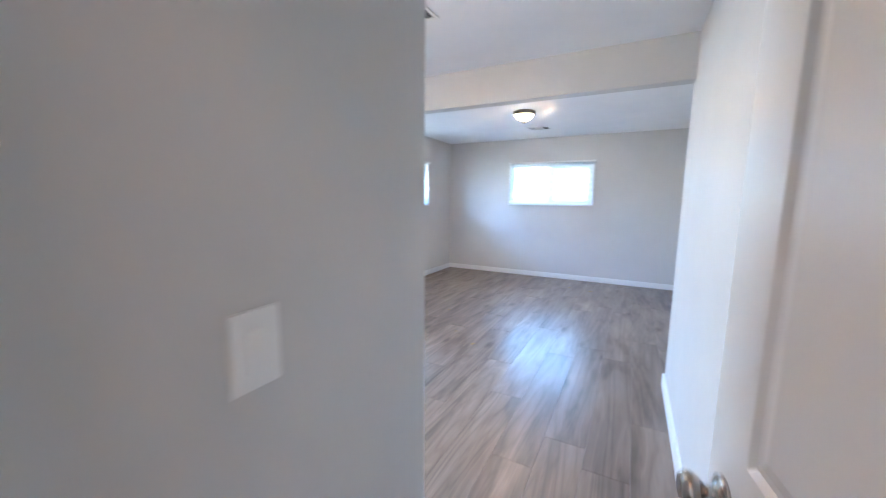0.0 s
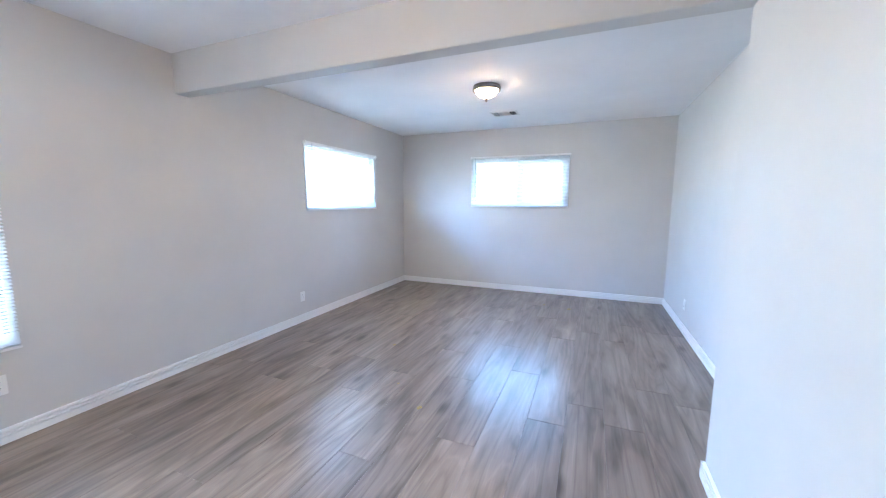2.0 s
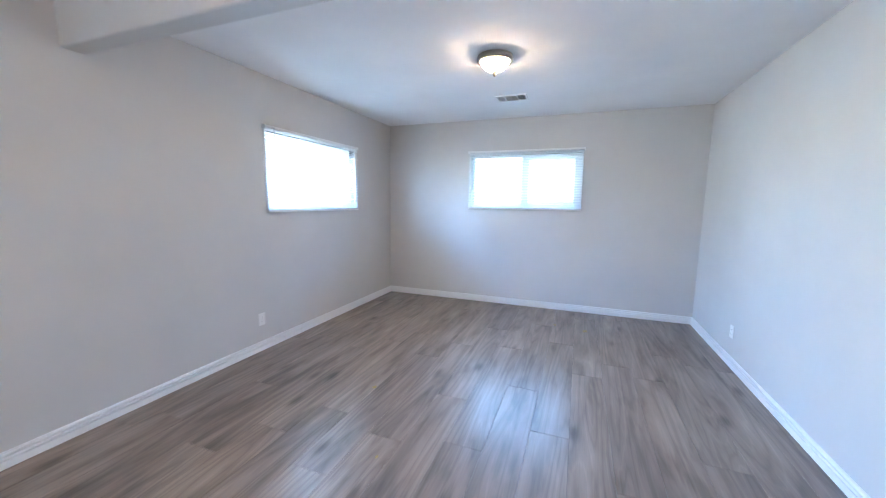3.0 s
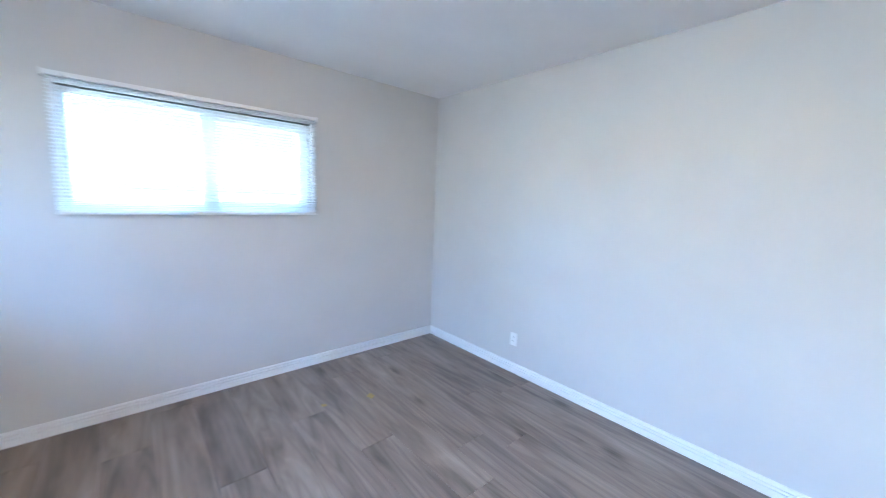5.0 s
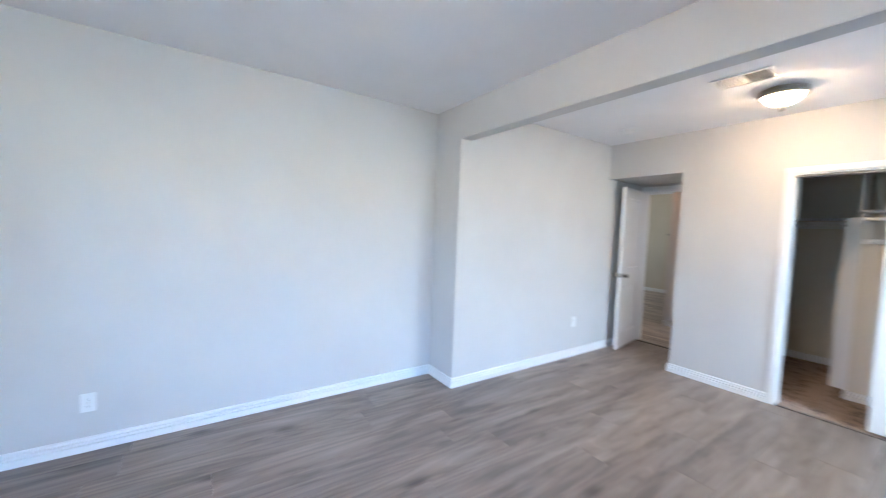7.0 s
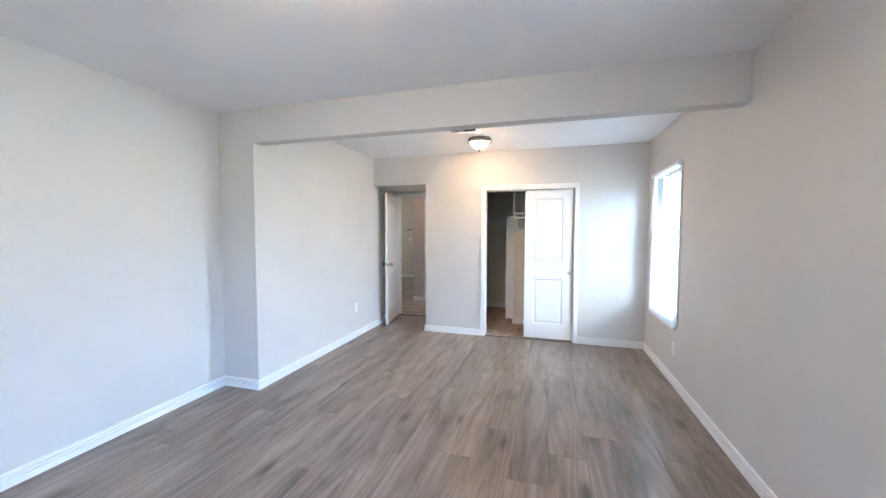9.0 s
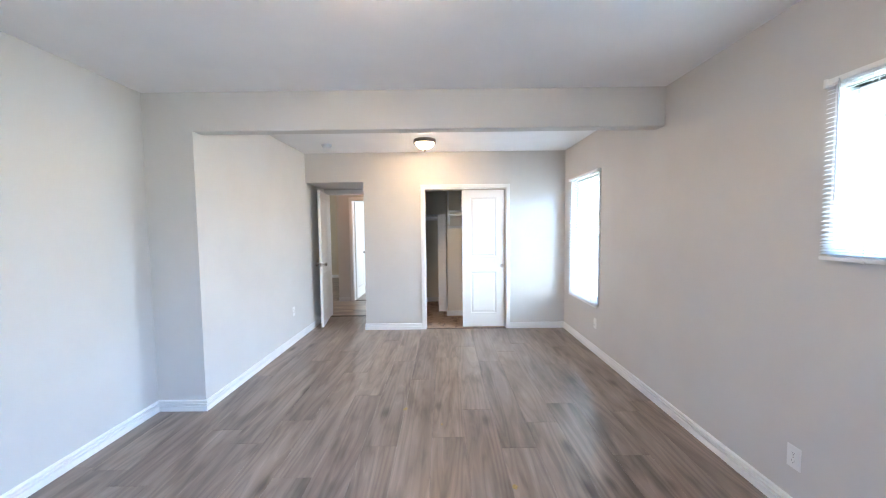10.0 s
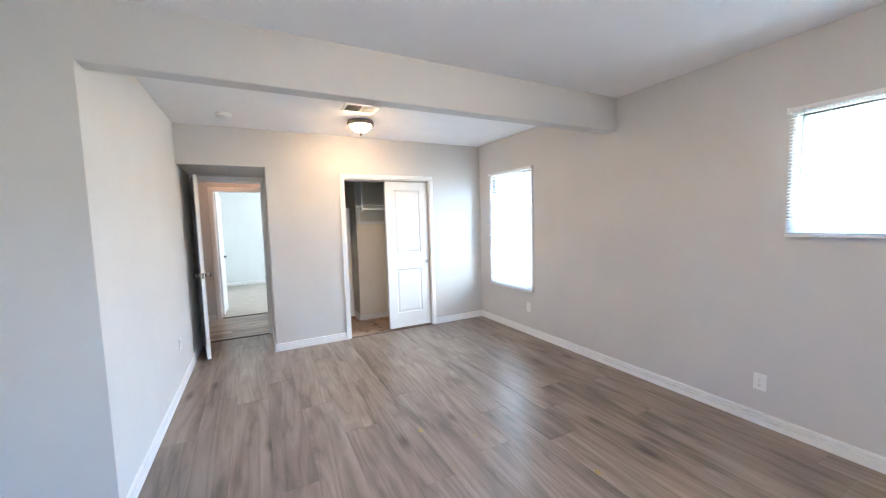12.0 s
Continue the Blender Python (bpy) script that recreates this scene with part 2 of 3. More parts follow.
def holder(name, m, label, category, group="", kind=""):
    ob = new(name)
    ob.matrix_world = m
    return tagged(ob, label, category, group, kind)


def part(name, bm, mat, parent, label="", smooth=False):
    ob = new(name, mesh_of(name, bm, mat, smooth))
    ob.parent = parent
    return tagged(ob, label)


def part_of(name, me, parent, m=None):
    ob = new(name, me)
    ob.parent = parent
    if m is not None:
        ob.matrix_basis = m
    return ob


def wall(name, axis, a0, a1, front, back, mat, label, holes=(), z0=-0.05, z1=CEIL, kind="structure"):
    """A wall along x or y with openings cut through: a runs along it, front and back are its two faces."""
    cuts_a = sorted({a0, a1, *[v for h in holes for v in h[:2]]})
    cuts_z = sorted({z0, z1, *[v for h in holes for v in h[2:]]})
    bm = bmesh.new()

    def solid(i, j):
        if not (0 <= i < len(cuts_a) - 1 and 0 <= j < len(cuts_z) - 1):
            return False
        ca, cz = (cuts_a[i] + cuts_a[i + 1]) / 2, (cuts_z[j] + cuts_z[j + 1]) / 2
        return not any(h[0] < ca < h[1] and h[2] < cz < h[3] for h in holes)

    def vert(a, z, d):
        return bm.verts.new((a, d, z) if axis == "x" else (d, a, z))

    for i in range(len(cuts_a) - 1):
        for j in range(len(cuts_z) - 1):
            if not solid(i, j):
                continue
            p, q, r, s = cuts_a[i], cuts_a[i + 1], cuts_z[j], cuts_z[j + 1]
            for d in (front, back):
                bm.faces.new([vert(p, r, d), vert(q, r, d), vert(q, s, d), vert(p, s, d)])
            for di, dj, e in ((-1, 0, ((p, r), (p, s))), (1, 0, ((q, r), (q, s))), (0, -1, ((p, r), (q, r))), (0, 1, ((p, s), (q, s)))):
                if not solid(i + di, j + dj):
                    (ea, ez), (fa, fz) = e
                    bm.faces.new([vert(ea, ez, front), vert(fa, fz, front), vert(fa, fz, back), vert(ea, ez, back)])
    bmesh.ops.remove_doubles(bm, verts=bm.verts[:], dist=1e-5)
    bmesh.ops.recalc_face_normals(bm, faces=bm.faces)
    return thing(name, bm, mat, label, "wall", kind)


# ---- large structure ----
ground = bmesh.new()
bmesh.ops.create_grid(ground, x_segments=8, y_segments=8, size=400)
g = thing("ground", ground, CONCRETE, "pale concrete ground outside the house", "ground", "structure")
g.location.z = -0.35

W1 = (1.875, 2.690, 0.59, 2.05)     # tall window, left wall
W2 = (5.11, 6.50, 1.335, 2.045)     # high window, left wall
W3 = (-1.775, -0.335, 1.35, 2.06) # high window, back wall
wall("wall_west", "y", 0.66, YB + TH, XL, XL - TH, WALL, "greige painted wall with two blinded windows", [W1, W2])
wall("wall_north", "x", XL, XF + TH, YB, YB + TH, WALL, "greige painted end wall with a high window", [W3])
wall("wall_east_far", "y", YP, YB, XF, XF + TH, WALL, "plain greige painted side wall")
wall("wall_east_near", "y", 0.61, YP, XR, XF + TH, WALL, "plain greige painted side wall ending in a pier")
CLOSET = (-2.235, -1.055, -0.05, 2.03)
wall("wall_south", "x", XL, XR, YN, YN - 0.12, WALL, "greige wall with closet opening and door niche", [CLOSET, (NICHE_X, XR, -0.05, NICHE_TOP)])
wall("wall_niche", "y", 0.61, YN - 0.12, NICHE_X, NICHE_X - 0.12, WALL, "greige painted side of the door niche")
bm = box(bmesh.new(), NICHE_X, XR, 0.61, YN - 0.12, NICHE_TOP, CEIL)
thing("niche_soffit", bm, WALL, "greige painted soffit over the door niche", "soffit", "structure")
DOOR_HOLE = (-0.165, 0.592, -0.05, 2.05)
wall("wall_door", "x", NICHE_X, XR, DOOR_Y, 0.61, WALL, "narrow greige wall round the bedroom door", [DOOR_HOLE], z1=NICHE_TOP)
bm = box(bmesh.new(), XL, XR, BEAM_NEAR, YP, BEAM, CEIL)
bmesh.ops.recalc_face_normals(bm, faces=bm.faces)
bmesh.ops.bevel(bm, geom=[e for e in bm.edges if all(v.co.z < BEAM + 0.01 for v in e.verts)], offset=0.004, segments=2, affect="EDGES")
thing("beam", bm, WALL, "greige painted drop beam across the ceiling", "beam", "structure")
bm = box(bmesh.new(), -3.3, 4.2, -4.5, 7.7, CEIL, CEIL + 0.12)
thing("ceiling", bm, CEILING, "smooth white painted ceiling", "ceiling", "structure")
# unseen slab, added so its overhang keeps direct sun out of the windows
bm = box(bmesh.new(), -3.7, 4.6, -5.0, 8.1, CEIL + 0.124, CEIL + 0.3)
thing("roof", bm, SHADE_SLAB, "unseen grey slab with eaves, added to block the sun", "roof", "structure")

# hall, second room and living space beyond the door
D2 = (-0.255, 0.505, -0.05, 2.04)
wall("wall_hall_south", "x", -2.6, LIVE_X, HALL_S, HALL_S - 0.12, WALL, "greige hall wall with an open doorway", [D2])
wall("wall_hall_end", "y", HALL_S, 0.61, -0.60, -0.72, WALL, "greige end wall of the hall")
wall("wall_hall_north", "x", -0.60, NICHE_X, 0.61, 0.73, WALL, "greige hall wall beside the door")
wall("wall_hall_east", "x", XF + TH, 4.0, 0.61, 0.73, CREAM, "cream living room wall")
wall("wall_between", "y", -4.2, HALL_S - 0.12, LIVE_X - 0.12, LIVE_X, PALE, "pale wall between two rooms")
wall("wall_room_far", "x", -2.6, 4.0, -4.2, -4.34, PALE, "pale far wall of the second room")
# the openings in the next two walls are unseen, added to let lamplight in
wall("wall_room_west", "y", -4.2, HALL_S - 0.12, -2.6, -2.72, PALE, "pale wall with an unseen opening added for light", [(-3.2, -1.4, 0.9, 2.1)])
wall("wall_living_east", "y", -4.2, 0.61, 4.0, 4.12, CREAM, "cream wall with an unseen opening added for light", [(-3.0, -1.8, 0.9, 2.1)])
wall("wall_living_far", "x", LIVE_X, 4.0, -4.16, -4.196, CREAM, "cream living room wall")

# closet
wall("wall_closet_back", "x", XL, -1.39, 0.78, 0.66, CLOSET_LAMPLIT, "closet back wall with lamplight put into its colour")
wall("wall_closet_side", "y", -0.40, 0.66, -1.39, -1.51, CLOSET_LAMPLIT, "closet side wall with lamplight put into its colour")
wall("wall_closet_end", "x", -1.51, -0.72, -0.40, -0.52, CLOSET_LAMPLIT, "closet end wall with lamplight put into its colour")
wall("wall_closet_hall", "y", 0.61, YN - 0.12, -0.60, -0.72, CLOSET_LAMPLIT, "closet wall beside the niche with lamplight put into its colour")

# slabs
bm = box(bmesh.new(), -3.2, XF + TH, DOOR_Y - 0.02, YB + TH, -0.2, -0.008)
floor = thing("floor", bm, UNDERLAY, "greyed oak laminate plank floor", "floor", "structure")
bm = box(bmesh.new(), -0.72, 4.12, HALL_S - 0.05, DOOR_Y - 0.02, -0.2, -0.008)
box(bm, LIVE_X - 0.05, 4.12, -4.2, HALL_S - 0.05, -0.2, -0.008)
hall_floor = thing("hall_floor", bm, UNDERLAY, "pale oak laminate hall floor", "floor", "structure")
bm = box(bmesh.new(), -2.72, LIVE_X - 0.05, -4.3, HALL_S - 0.05, -0.2, 0.008)
thing("room_carpet", bm, CARPET_PALE, "pale worn carpet in the second room", "carpet", "structure")
bm = box(bmesh.new(), -3.06, -0.72, -0.45, YN - 0.035, -0.1, 0.006)
thing("closet_carpet", bm, CARPET, "brown worn carpet in the closet", "carpet", "structure")

# ---- baseboards: stepped profile ----
PROFILE = [(0, 0), (0.018, 0), (0.018, 0.041), (0.005, 0.042), (0.005, 0.048), (0.0165, 0.049), (0.0165, 0.062), (0.004, 0.063),
           (0.004, 0.069), (0.014, 0.070), (0.014, 0.082), (0.006, BASE_H), (0, BASE_H)]


def baseboard(a, b_, side, profile=PROFILE):
    return thing("baseboard", extrude_profile(profile, a, b_, side), TRIM, "white stepped wooden baseboard along the wall", "baseboard", "structure", "baseboards")


B = 0.016
baseboard((XL, YN), (XL, YB), (1, 0))
baseboard((XL + B, YB), (XF - B, YB), (0, -1))
baseboard((XF, YB), (XF, YP + B), (-1, 0))
baseboard((XF, YP), (XR - B, YP), (0, 1))
baseboard((XR, YP), (XR, DOOR_Y + 0.02), (-1, 0))
baseboard((XL + B, YN), (-2.282, YN), (0, 1))
baseboard((-1.008, YN), (NICHE_X, YN), (0, 1))
baseboard((NICHE_X, YN + B), (NICHE_X, DOOR_Y + 0.02), (1, 0))
baseboard((LIVE_X, HALL_S), (0.575, HALL_S), (0, 1))
baseboard((-1.39 + B, 0.78), (-2.9, 0.78), (0, 1))
baseboard((-1.39, 0.796), (-1.39, -0.4), (1, 0))
baseboard((-1.374, -0.4), (-0.72, -0.4), (0, 1))
baseboard((-2.6, -4.2), (LIVE_X - 0.12, -4.2), (0, 1))
baseboard((LIVE_X, -4.16), (4.0, -4.16), (0, 1))


# ---- windows and blinds ----
def build_window(name, m, w, h, label, slider):
    """Local frame: x along the wall, y out of the house, z up from the opening's bottom middle; y = 0 is the inner wall face."""
    win = holder(name, m, label, "window", "", "structure")
    half = w / 2
    t = 0.022
    trim = bmesh.new()
    for args in ((-half - t, -half, -0.012, 0.072, -t, h + t), (half, half + t, -0.012, 0.072, -t, h + t), (-half, half, -0.012, 0.072, h, h + t)):
        box(trim, *args)
    part("casing", trim, TRIM, win, "thin white casing")
    part("window_sill", rounded_box(-half - t, half + t, -0.02, 0.10, -0.02, 0.0, 0.004), TRIM, win, "white painted sill")
    fr = bmesh.new()
    f = 0.04
    box(fr, -half, -half + f, 0.07, 0.13, 0, h)
    box(fr, half - f, half, 0.07, 0.13, 0, h)
    box(fr, -half + f, half - f, 0.07, 0.13, 0, f)
    box(fr, -half + f, half - f, 0.07, 0.13, h - f, h)
    part("window_frame", fr, TRIM, win, "white vinyl frame")
    if slider:
        part("sash_stile", rounded_box(-0.028, 0.028, 0.075, 0.125, f, h - f), TRIM, win)
        panes = [(-half + f, -0.028, f, h - f), (0.028, half - f, f, h - f)]
        sash = bmesh.new()
        for a in ((0.028, 0.062, f, h - f), (half - f - 0.034, half - f, f, h - f), (0.062, half - f - 0.034, f, f + 0.034), (0.062, half - f - 0.034, h - f - 0.034, h - f)):
            box(sash, a[0], a[1], 0.078, 0.10, a[2], a[3])
        part("sash", sash, TRIM, win, "white sliding sash")
    else:
        part("meeting_rail", rounded_box(-half + f, half - f, 0.075, 0.125, h * 0.5 - 0.025, h * 0.5 + 0.025), TRIM, win)
        panes = [(-half + f, half - f, f, h * 0.5 - 0.025), (-half + f, half - f, h * 0.5 + 0.025, h - f)]
    for a0, a1, z0, z1 in panes:
        p = part("pane", box(bmesh.new(), a0, a1, 0.106, 0.110, z0, z1), GLASS, win, "clear glass")
        p.visible_shadow = False
    return win


def slat_mesh(length, tilt):
    """A shallow curved vinyl strip, 25 mm wide."""
    bm = bmesh.new()
    ends = []
    for x in (-length / 2, length / 2):
        row = []
        for k in range(5):
            s = (k / 4 - 0.5) * 0.025
            row.append((s, 0.0018 * (1 - (k / 2 - 1) ** 2)))
        pts = row + [(s, h - 0.0007) for s, h in reversed(row)]
        c, sn = math.cos(tilt), math.sin(tilt)
        ends.append([bm.verts.new((x, s * c - h * sn, s * sn + h * c)) for s, h in pts])
    n = len(ends[0])
    for k in range(n):
        bm.faces.new((ends[0][k], ends[0][(k + 1) % n], ends[1][(k + 1) % n], ends[1][k]))
    bm.faces.new(ends[0][::-1])
    bm.faces.new(ends[1])
    bmesh.ops.recalc_face_normals(bm, faces=bm.faces)
    return mesh_of("slat", bm, SLAT)


def build_blind(m, w, h, label, wand_x, seed, tilt=-22):
    """Mini blind hung in front of the opening: headrail, slats, ladder cords, bottom rail, wand."""
    rnd = random.Random(seed)
    ob = holder("window_blind", m, label, "blind", "window blinds")
    part("headrail", rounded_box(-w / 2, w / 2, -0.046, -0.014, h - 0.025, h, 0.003), TRIM, ob, "white metal headrail")
    for sx in (-1, 1):
        part("bracket", rounded_box(sx * (w / 2 + 0.003) - 0.006, sx * (w / 2 + 0.003) + 0.006, -0.049, -0.003, h - 0.034, h + 0.004, 0.002), TRIM, ob)
    part("bottom_rail", rounded_box(-w / 2, w / 2, -0.046, -0.018, 0.0, 0.017, 0.004), TRIM, ob, "white bottom rail")
    me = slat_mesh(w - 0.006, radians(-tilt))
    z = 0.030
    while z < h - 0.024:
        part_of("slat", me, ob, pose(rnd.uniform(-0.001, 0.001), -0.031, z, rnd.uniform(-3, 3), rnd.uniform(-0.12, 0.12), 0))
        z += 0.0125 if z < 0.09 or z > h - 0.075 else 0.0205
    for fx in ((-0.38, 0.0, 0.38) if w > 1.2 else (-0.34, 0.34)):
        cord = bmesh.new()
        for y in (-0.0445, -0.0175):
            box(cord, fx * w - 0.0008, fx * w + 0.0008, y - 0.0006, y + 0.0006, 0.017, h - 0.03)
        part("ladder_cord", cord, PLASTIC, ob)
        part("cord_clip", rounded_box(fx * w - 0.010, fx * w + 0.010, -0.048, -0.017, -0.003, 0.008, 0.002, 1), PLASTIC, ob)
    wand = lathe([(0.004, 0.0), (0.0045, 0.004), (0.0035, 0.02), (0.0035, h * 0.62), (0.002, h * 0.62 + 0.02)], 10)
    bmesh.ops.transform(wand, matrix=pose(wand_x, -0.056, h * 0.33, 1.5, 1.0, 0), verts=wand.verts)
    part("tilt_wand", wand, plain("clear acrylic", (0.55, 0.58, 0.62), 0.15), ob, "clear acrylic wand")
    return ob


def west(y, z):
    return pose(XL, y, z, 0, 0, 90)


build_window("window_1", west((W1[0] + W1[1]) / 2, W1[2]), W1[1] - W1[0], W1[3] - W1[2], "tall white window behind a lowered blind", False)
build_window("window_2", west((W2[0] + W2[1]) / 2, W2[2]), W2[1] - W2[0], W2[3] - W2[2], "high wide white slider behind a blind", True)
build_window("window_3", pose((W3[0] + W3[1]) / 2, YB, W3[2], 0, 0, 0), W3[1] - W3[0], W3[3] - W3[2], "high wide white slider in the end wall", True)
build_blind(west(2.2825, 0.545), 0.875, 1.547, "white lowered mini blind over the tall window", 0.34, 3)
build_blind(west(5.805, 1.298), 1.455, 0.79, "white lowered mini blind over a high window", -0.66, 4)
build_blind(pose(-1.055, YB, 1.328, 0, 0, 0), 1.50, 0.785, "white lowered mini blind on the end wall", -0.68, 5)


# ---- doors ----
def panel_door(parent_name, m, w, h, label, hinge_group=""):
    """Two-panel moulded door, hinge edge at x = 0, thickness centred on y = 0, standing on z = 0."""
    door = holder(parent_name, m, label, "door", hinge_group)
    t = 0.0175
    s = 0.118
    rails = [(0, 0.20), (0.80, 1.02), (h - 0.075 - 0.045, h)]
    openings = [(0.20, 0.80), (1.02, h - 0.12)]
    body = bmesh.new()
    box(body, 0, s, -t, t, 0, h)
    box(body, w - s, w, -t, t, 0, h)
    for z0, z1 in rails:
        box(body, s, w - s, -t, t, z0, z1)
    part("door_frame", body, DOOR, door, "white moulded stiles and rails")
    for z0, z1 in openings:
        p = bmesh.new()
        for sgn in (-1, 1):
            rings = []
            for inset, d in ((0.0, t), (0.010, t - 0.008), (0.020, t - 0.008), (0.040, t - 0.003)):
                rings.append([p.verts.new((x, sgn * d, z)) for x, z in ((s + inset, z0 + inset), (w - s - inset, z0 + inset), (w - s - inset, z1 - inset), (s + inset, z1 - inset))])
            for a, c in zip(rings, rings[1:]):
                for k in range(4):
                    p.faces.new((a[k], a[(k + 1) % 4], c[(k + 1) % 4], c[k]))
            p.faces.new(rings[-1])
        bmesh.ops.recalc_face_normals(p, faces=p.faces)
        part("panel", p, DOOR, door, "raised door panel")
    return door


def lever(door, x, z, mat, sides=(-1, 1), length=0.10):
    for sgn in sides:
        t = 0.0175
        rose = lathe([(0.031, 0), (0.031, 0.005), (0.026, 0.009), (0.011, 0.010), (0.011, 0.040)], 24, "y")
        bmesh.ops.transform(rose, matrix=pose(x, sgn * t, z) @ Matrix.Diagonal((1, sgn, 1, 1)), verts=rose.verts)
        bmesh.ops.recalc_face_normals(rose, faces=rose.faces)
        h = part("handle", rose, mat, door, "metal lever handle", True)
        arm = rounded_box(x - length, x + 0.012, sgn * (t + 0.034) - 0.007, sgn * (t + 0.034) + 0.007, z - 0.009, z + 0.009, 0.005)
        part("lever", arm, mat, h)


def knob(door, x, z, mat, sides=(-1, 1)):
    for sgn in sides:
        k = lathe([(0.031, 0), (0.031, 0.005), (0.024, 0.009), (0.012, 0.012), (0.011, 0.026), (0.020, 0.034), (0.0265, 0.044), (0.0265, 0.054), (0.020, 0.062), (0.004, 0.064)], 24, "y")
        bmesh.ops.transform(k, matrix=pose(x, sgn * 0.0175, z) @ Matrix.Diagonal((1, sgn, 1, 1)), verts=k.verts)
        bmesh.ops.recalc_face_normals(k, faces=k.faces)
        part("knob", k, mat, door, "round satin nickel knob", True)


# bedroom door, standing open against the side wall
HINGE = (0.588, 0.742)
TIP = (0.475, 1.44)
DW = math.hypot(TIP[0] - HINGE[0], TIP[1] - HINGE[1])
yaw = math.degrees(math.atan2(TIP[1] - HINGE[1], TIP[0] - HINGE[0]))
bed_door = panel_door("bedroom_door", pose(HINGE[0], HINGE[1], 0.012, 0, 0, yaw), DW, 2.02, "white two-panel door standing open in the niche")
knob(bed_door, DW - 0.062, 0.93, CHROME)
part("latch_plate", rounded_box(DW - 0.0005, DW + 0.0015, -0.012, 0.012, 0.90, 0.96, 0.0004, 1), CHROME, bed_door, "nickel latch plate")
for z in (0.22, 1.02, 1.80):
    part("hinge", lathe([(0.007, z - 0.045), (0.007, z + 0.045)], 12), NICKEL, bed_door, "nickel butt hinge")


def door_frame(name, x0, x1, y0, y1, h, faces, label, cw=0.057):
    """Jambs, head and casing for an opening in a wall along x."""
    fr = holder(name, pose(0, 0, 0), label, "door frame", "", "structure")
    j = 0.018
    part("jamb", box(bmesh.new(), x0, x0 + j, y0 - 0.002, y1 + 0.002, 0, h), TRIM, fr)
    part("jamb", box(bmesh.new(), x1 - j, x1, y0 - 0.002, y1 + 0.002, 0, h), TRIM, fr)
    part("head", box(bmesh.new(), x0 + j, x1 - j, y0 - 0.002, y1 + 0.002, h - j, h), TRIM, fr)
    for y, s in faces:
        prof = 0.014 * s
        for a, b_ in ((max(x0 - cw + 0.006, faces_min.get(name, -99)), x0 + 0.006), (x1 - 0.006, min(x1 + cw - 0.006, faces_max.get(name, 99)))):
            lo, hi = sorted((y + 0.001 * s, y + prof))
            part("casing", rounded_box(a, b_, lo, hi, 0, h - 0.006, 0.003, 1), TRIM, fr)
        lo, hi = sorted((y + 0.001 * s, y + prof + 0.001 * s))
        part("casing", rounded_box(max(x0 - cw + 0.006, faces_min.get(name, -99)), min(x1 + cw - 0.006, faces_max.get(name, 99)), lo, hi, h - 0.006, h + cw - 0.006, 0.003, 1), TRIM, fr)
    return fr


faces_min, faces_max = {"door_1": NICHE_X + 0.001}, {"door_1": XR - 0.001}
door_frame("door_1", DOOR_HOLE[0], DOOR_HOLE[1], 0.61, DOOR_Y, 2.05, [(DOOR_Y, 1), (0.61, -1)], "white bedroom door frame at the back of the niche")
door_frame("door_2", D2[0], D2[1], HALL_S - 0.12, HALL_S, 2.04, [(HALL_S, 1), (HALL_S - 0.12, -1)], "white door frame across the hall")
door_frame("closet_frame", CLOSET[0], CLOSET[1], YN - 0.12, YN, 2.03, [(YN, 1)], "white cased closet opening", 0.052)

yaw2 = math.degrees(math.atan2(-1.45 + 0.69, 0.472 - 0.482))
room_door = panel_door("room_door", pose(0.484, -0.685, 0.014, 0, 0, yaw2), 0.73, 2.0, "white panel door open into the carpeted room")
lever(room_door, 0.665, 0.93, BLACK)

# closet sliders on two tracks
slide = panel_door("sliding_door", pose(-2.205, 1.506, 0.022, 0, 0, 0), 0.605, 1.985, "white two-panel sliding closet door", "closet doors")
pull = lathe([(0.027, 0), (0.027, 0.004), (0.021, 0.004), (0.019, 0.001), (0.001, 0.001)], 24, "y")
bmesh.ops.transform(pull, matrix=pose(0.036, 0.0175, 0.885), verts=pull.verts)
part("finger_pull", pull, NICKEL, slide, "round nickel finger pull")
slide_back = panel_door("sliding_door", pose(-2.215, 1.463, 0.022, 0, 0, 0), 0.605, 1.985, "white sliding closet door behind the other", "closet doors")
bm = box(bmesh.new(), CLOSET[0] + 0.019, CLOSET[1] - 0.019, 1.44, 1.53, 1.995, 2.011)
thing("closet_track", bm, NICKEL, "metal top track of the sliding doors", "track", "structure")
bm = rounded_box(CLOSET[0] + 0.019, CLOSET[1] - 0.019, YN - 0.034, YN + 0.006, -0.004, 0.007, 0.002, 1)
thing("closet_threshold", bm, STRIP, "dark strip between carpet and planks", "threshold", "structure")


def carpet_fringe(x0, x1, y):
    """Frayed pile hanging over the cut edge of the closet carpet."""
    rnd = random.Random(31)
    bm = bmesh.new()
    x = x0
    while x < x1:
        r = rnd.uniform(0.003, 0.006)
        reach, h = rnd.uniform(0.004, 0.030), rnd.uniform(0.006, 0.014)
        base = [bm.verts.new((x + r * dx, y + dy, z)) for dx, dy, z in ((-1, -0.02, 0.004), (1, -0.02, 0.004), (0.6, -0.004, h), (-0.6, -0.004, h))]
        tip = bm.verts.new((x + rnd.uniform(-0.008, 0.008), y + reach, 0.002))
        for k in range(4):
            bm.faces.new((base[k], base[(k + 1) % 4], tip))
        bm.faces.new(base[::-1])
        x += rnd.uniform(0.002, 0.0055)
    bmesh.ops.recalc_face_normals(bm, faces=bm.faces)
    thing("carpet_fringe", bm, CARPET, "frayed brown carpet edge in the closet opening", "carpet", "structure")


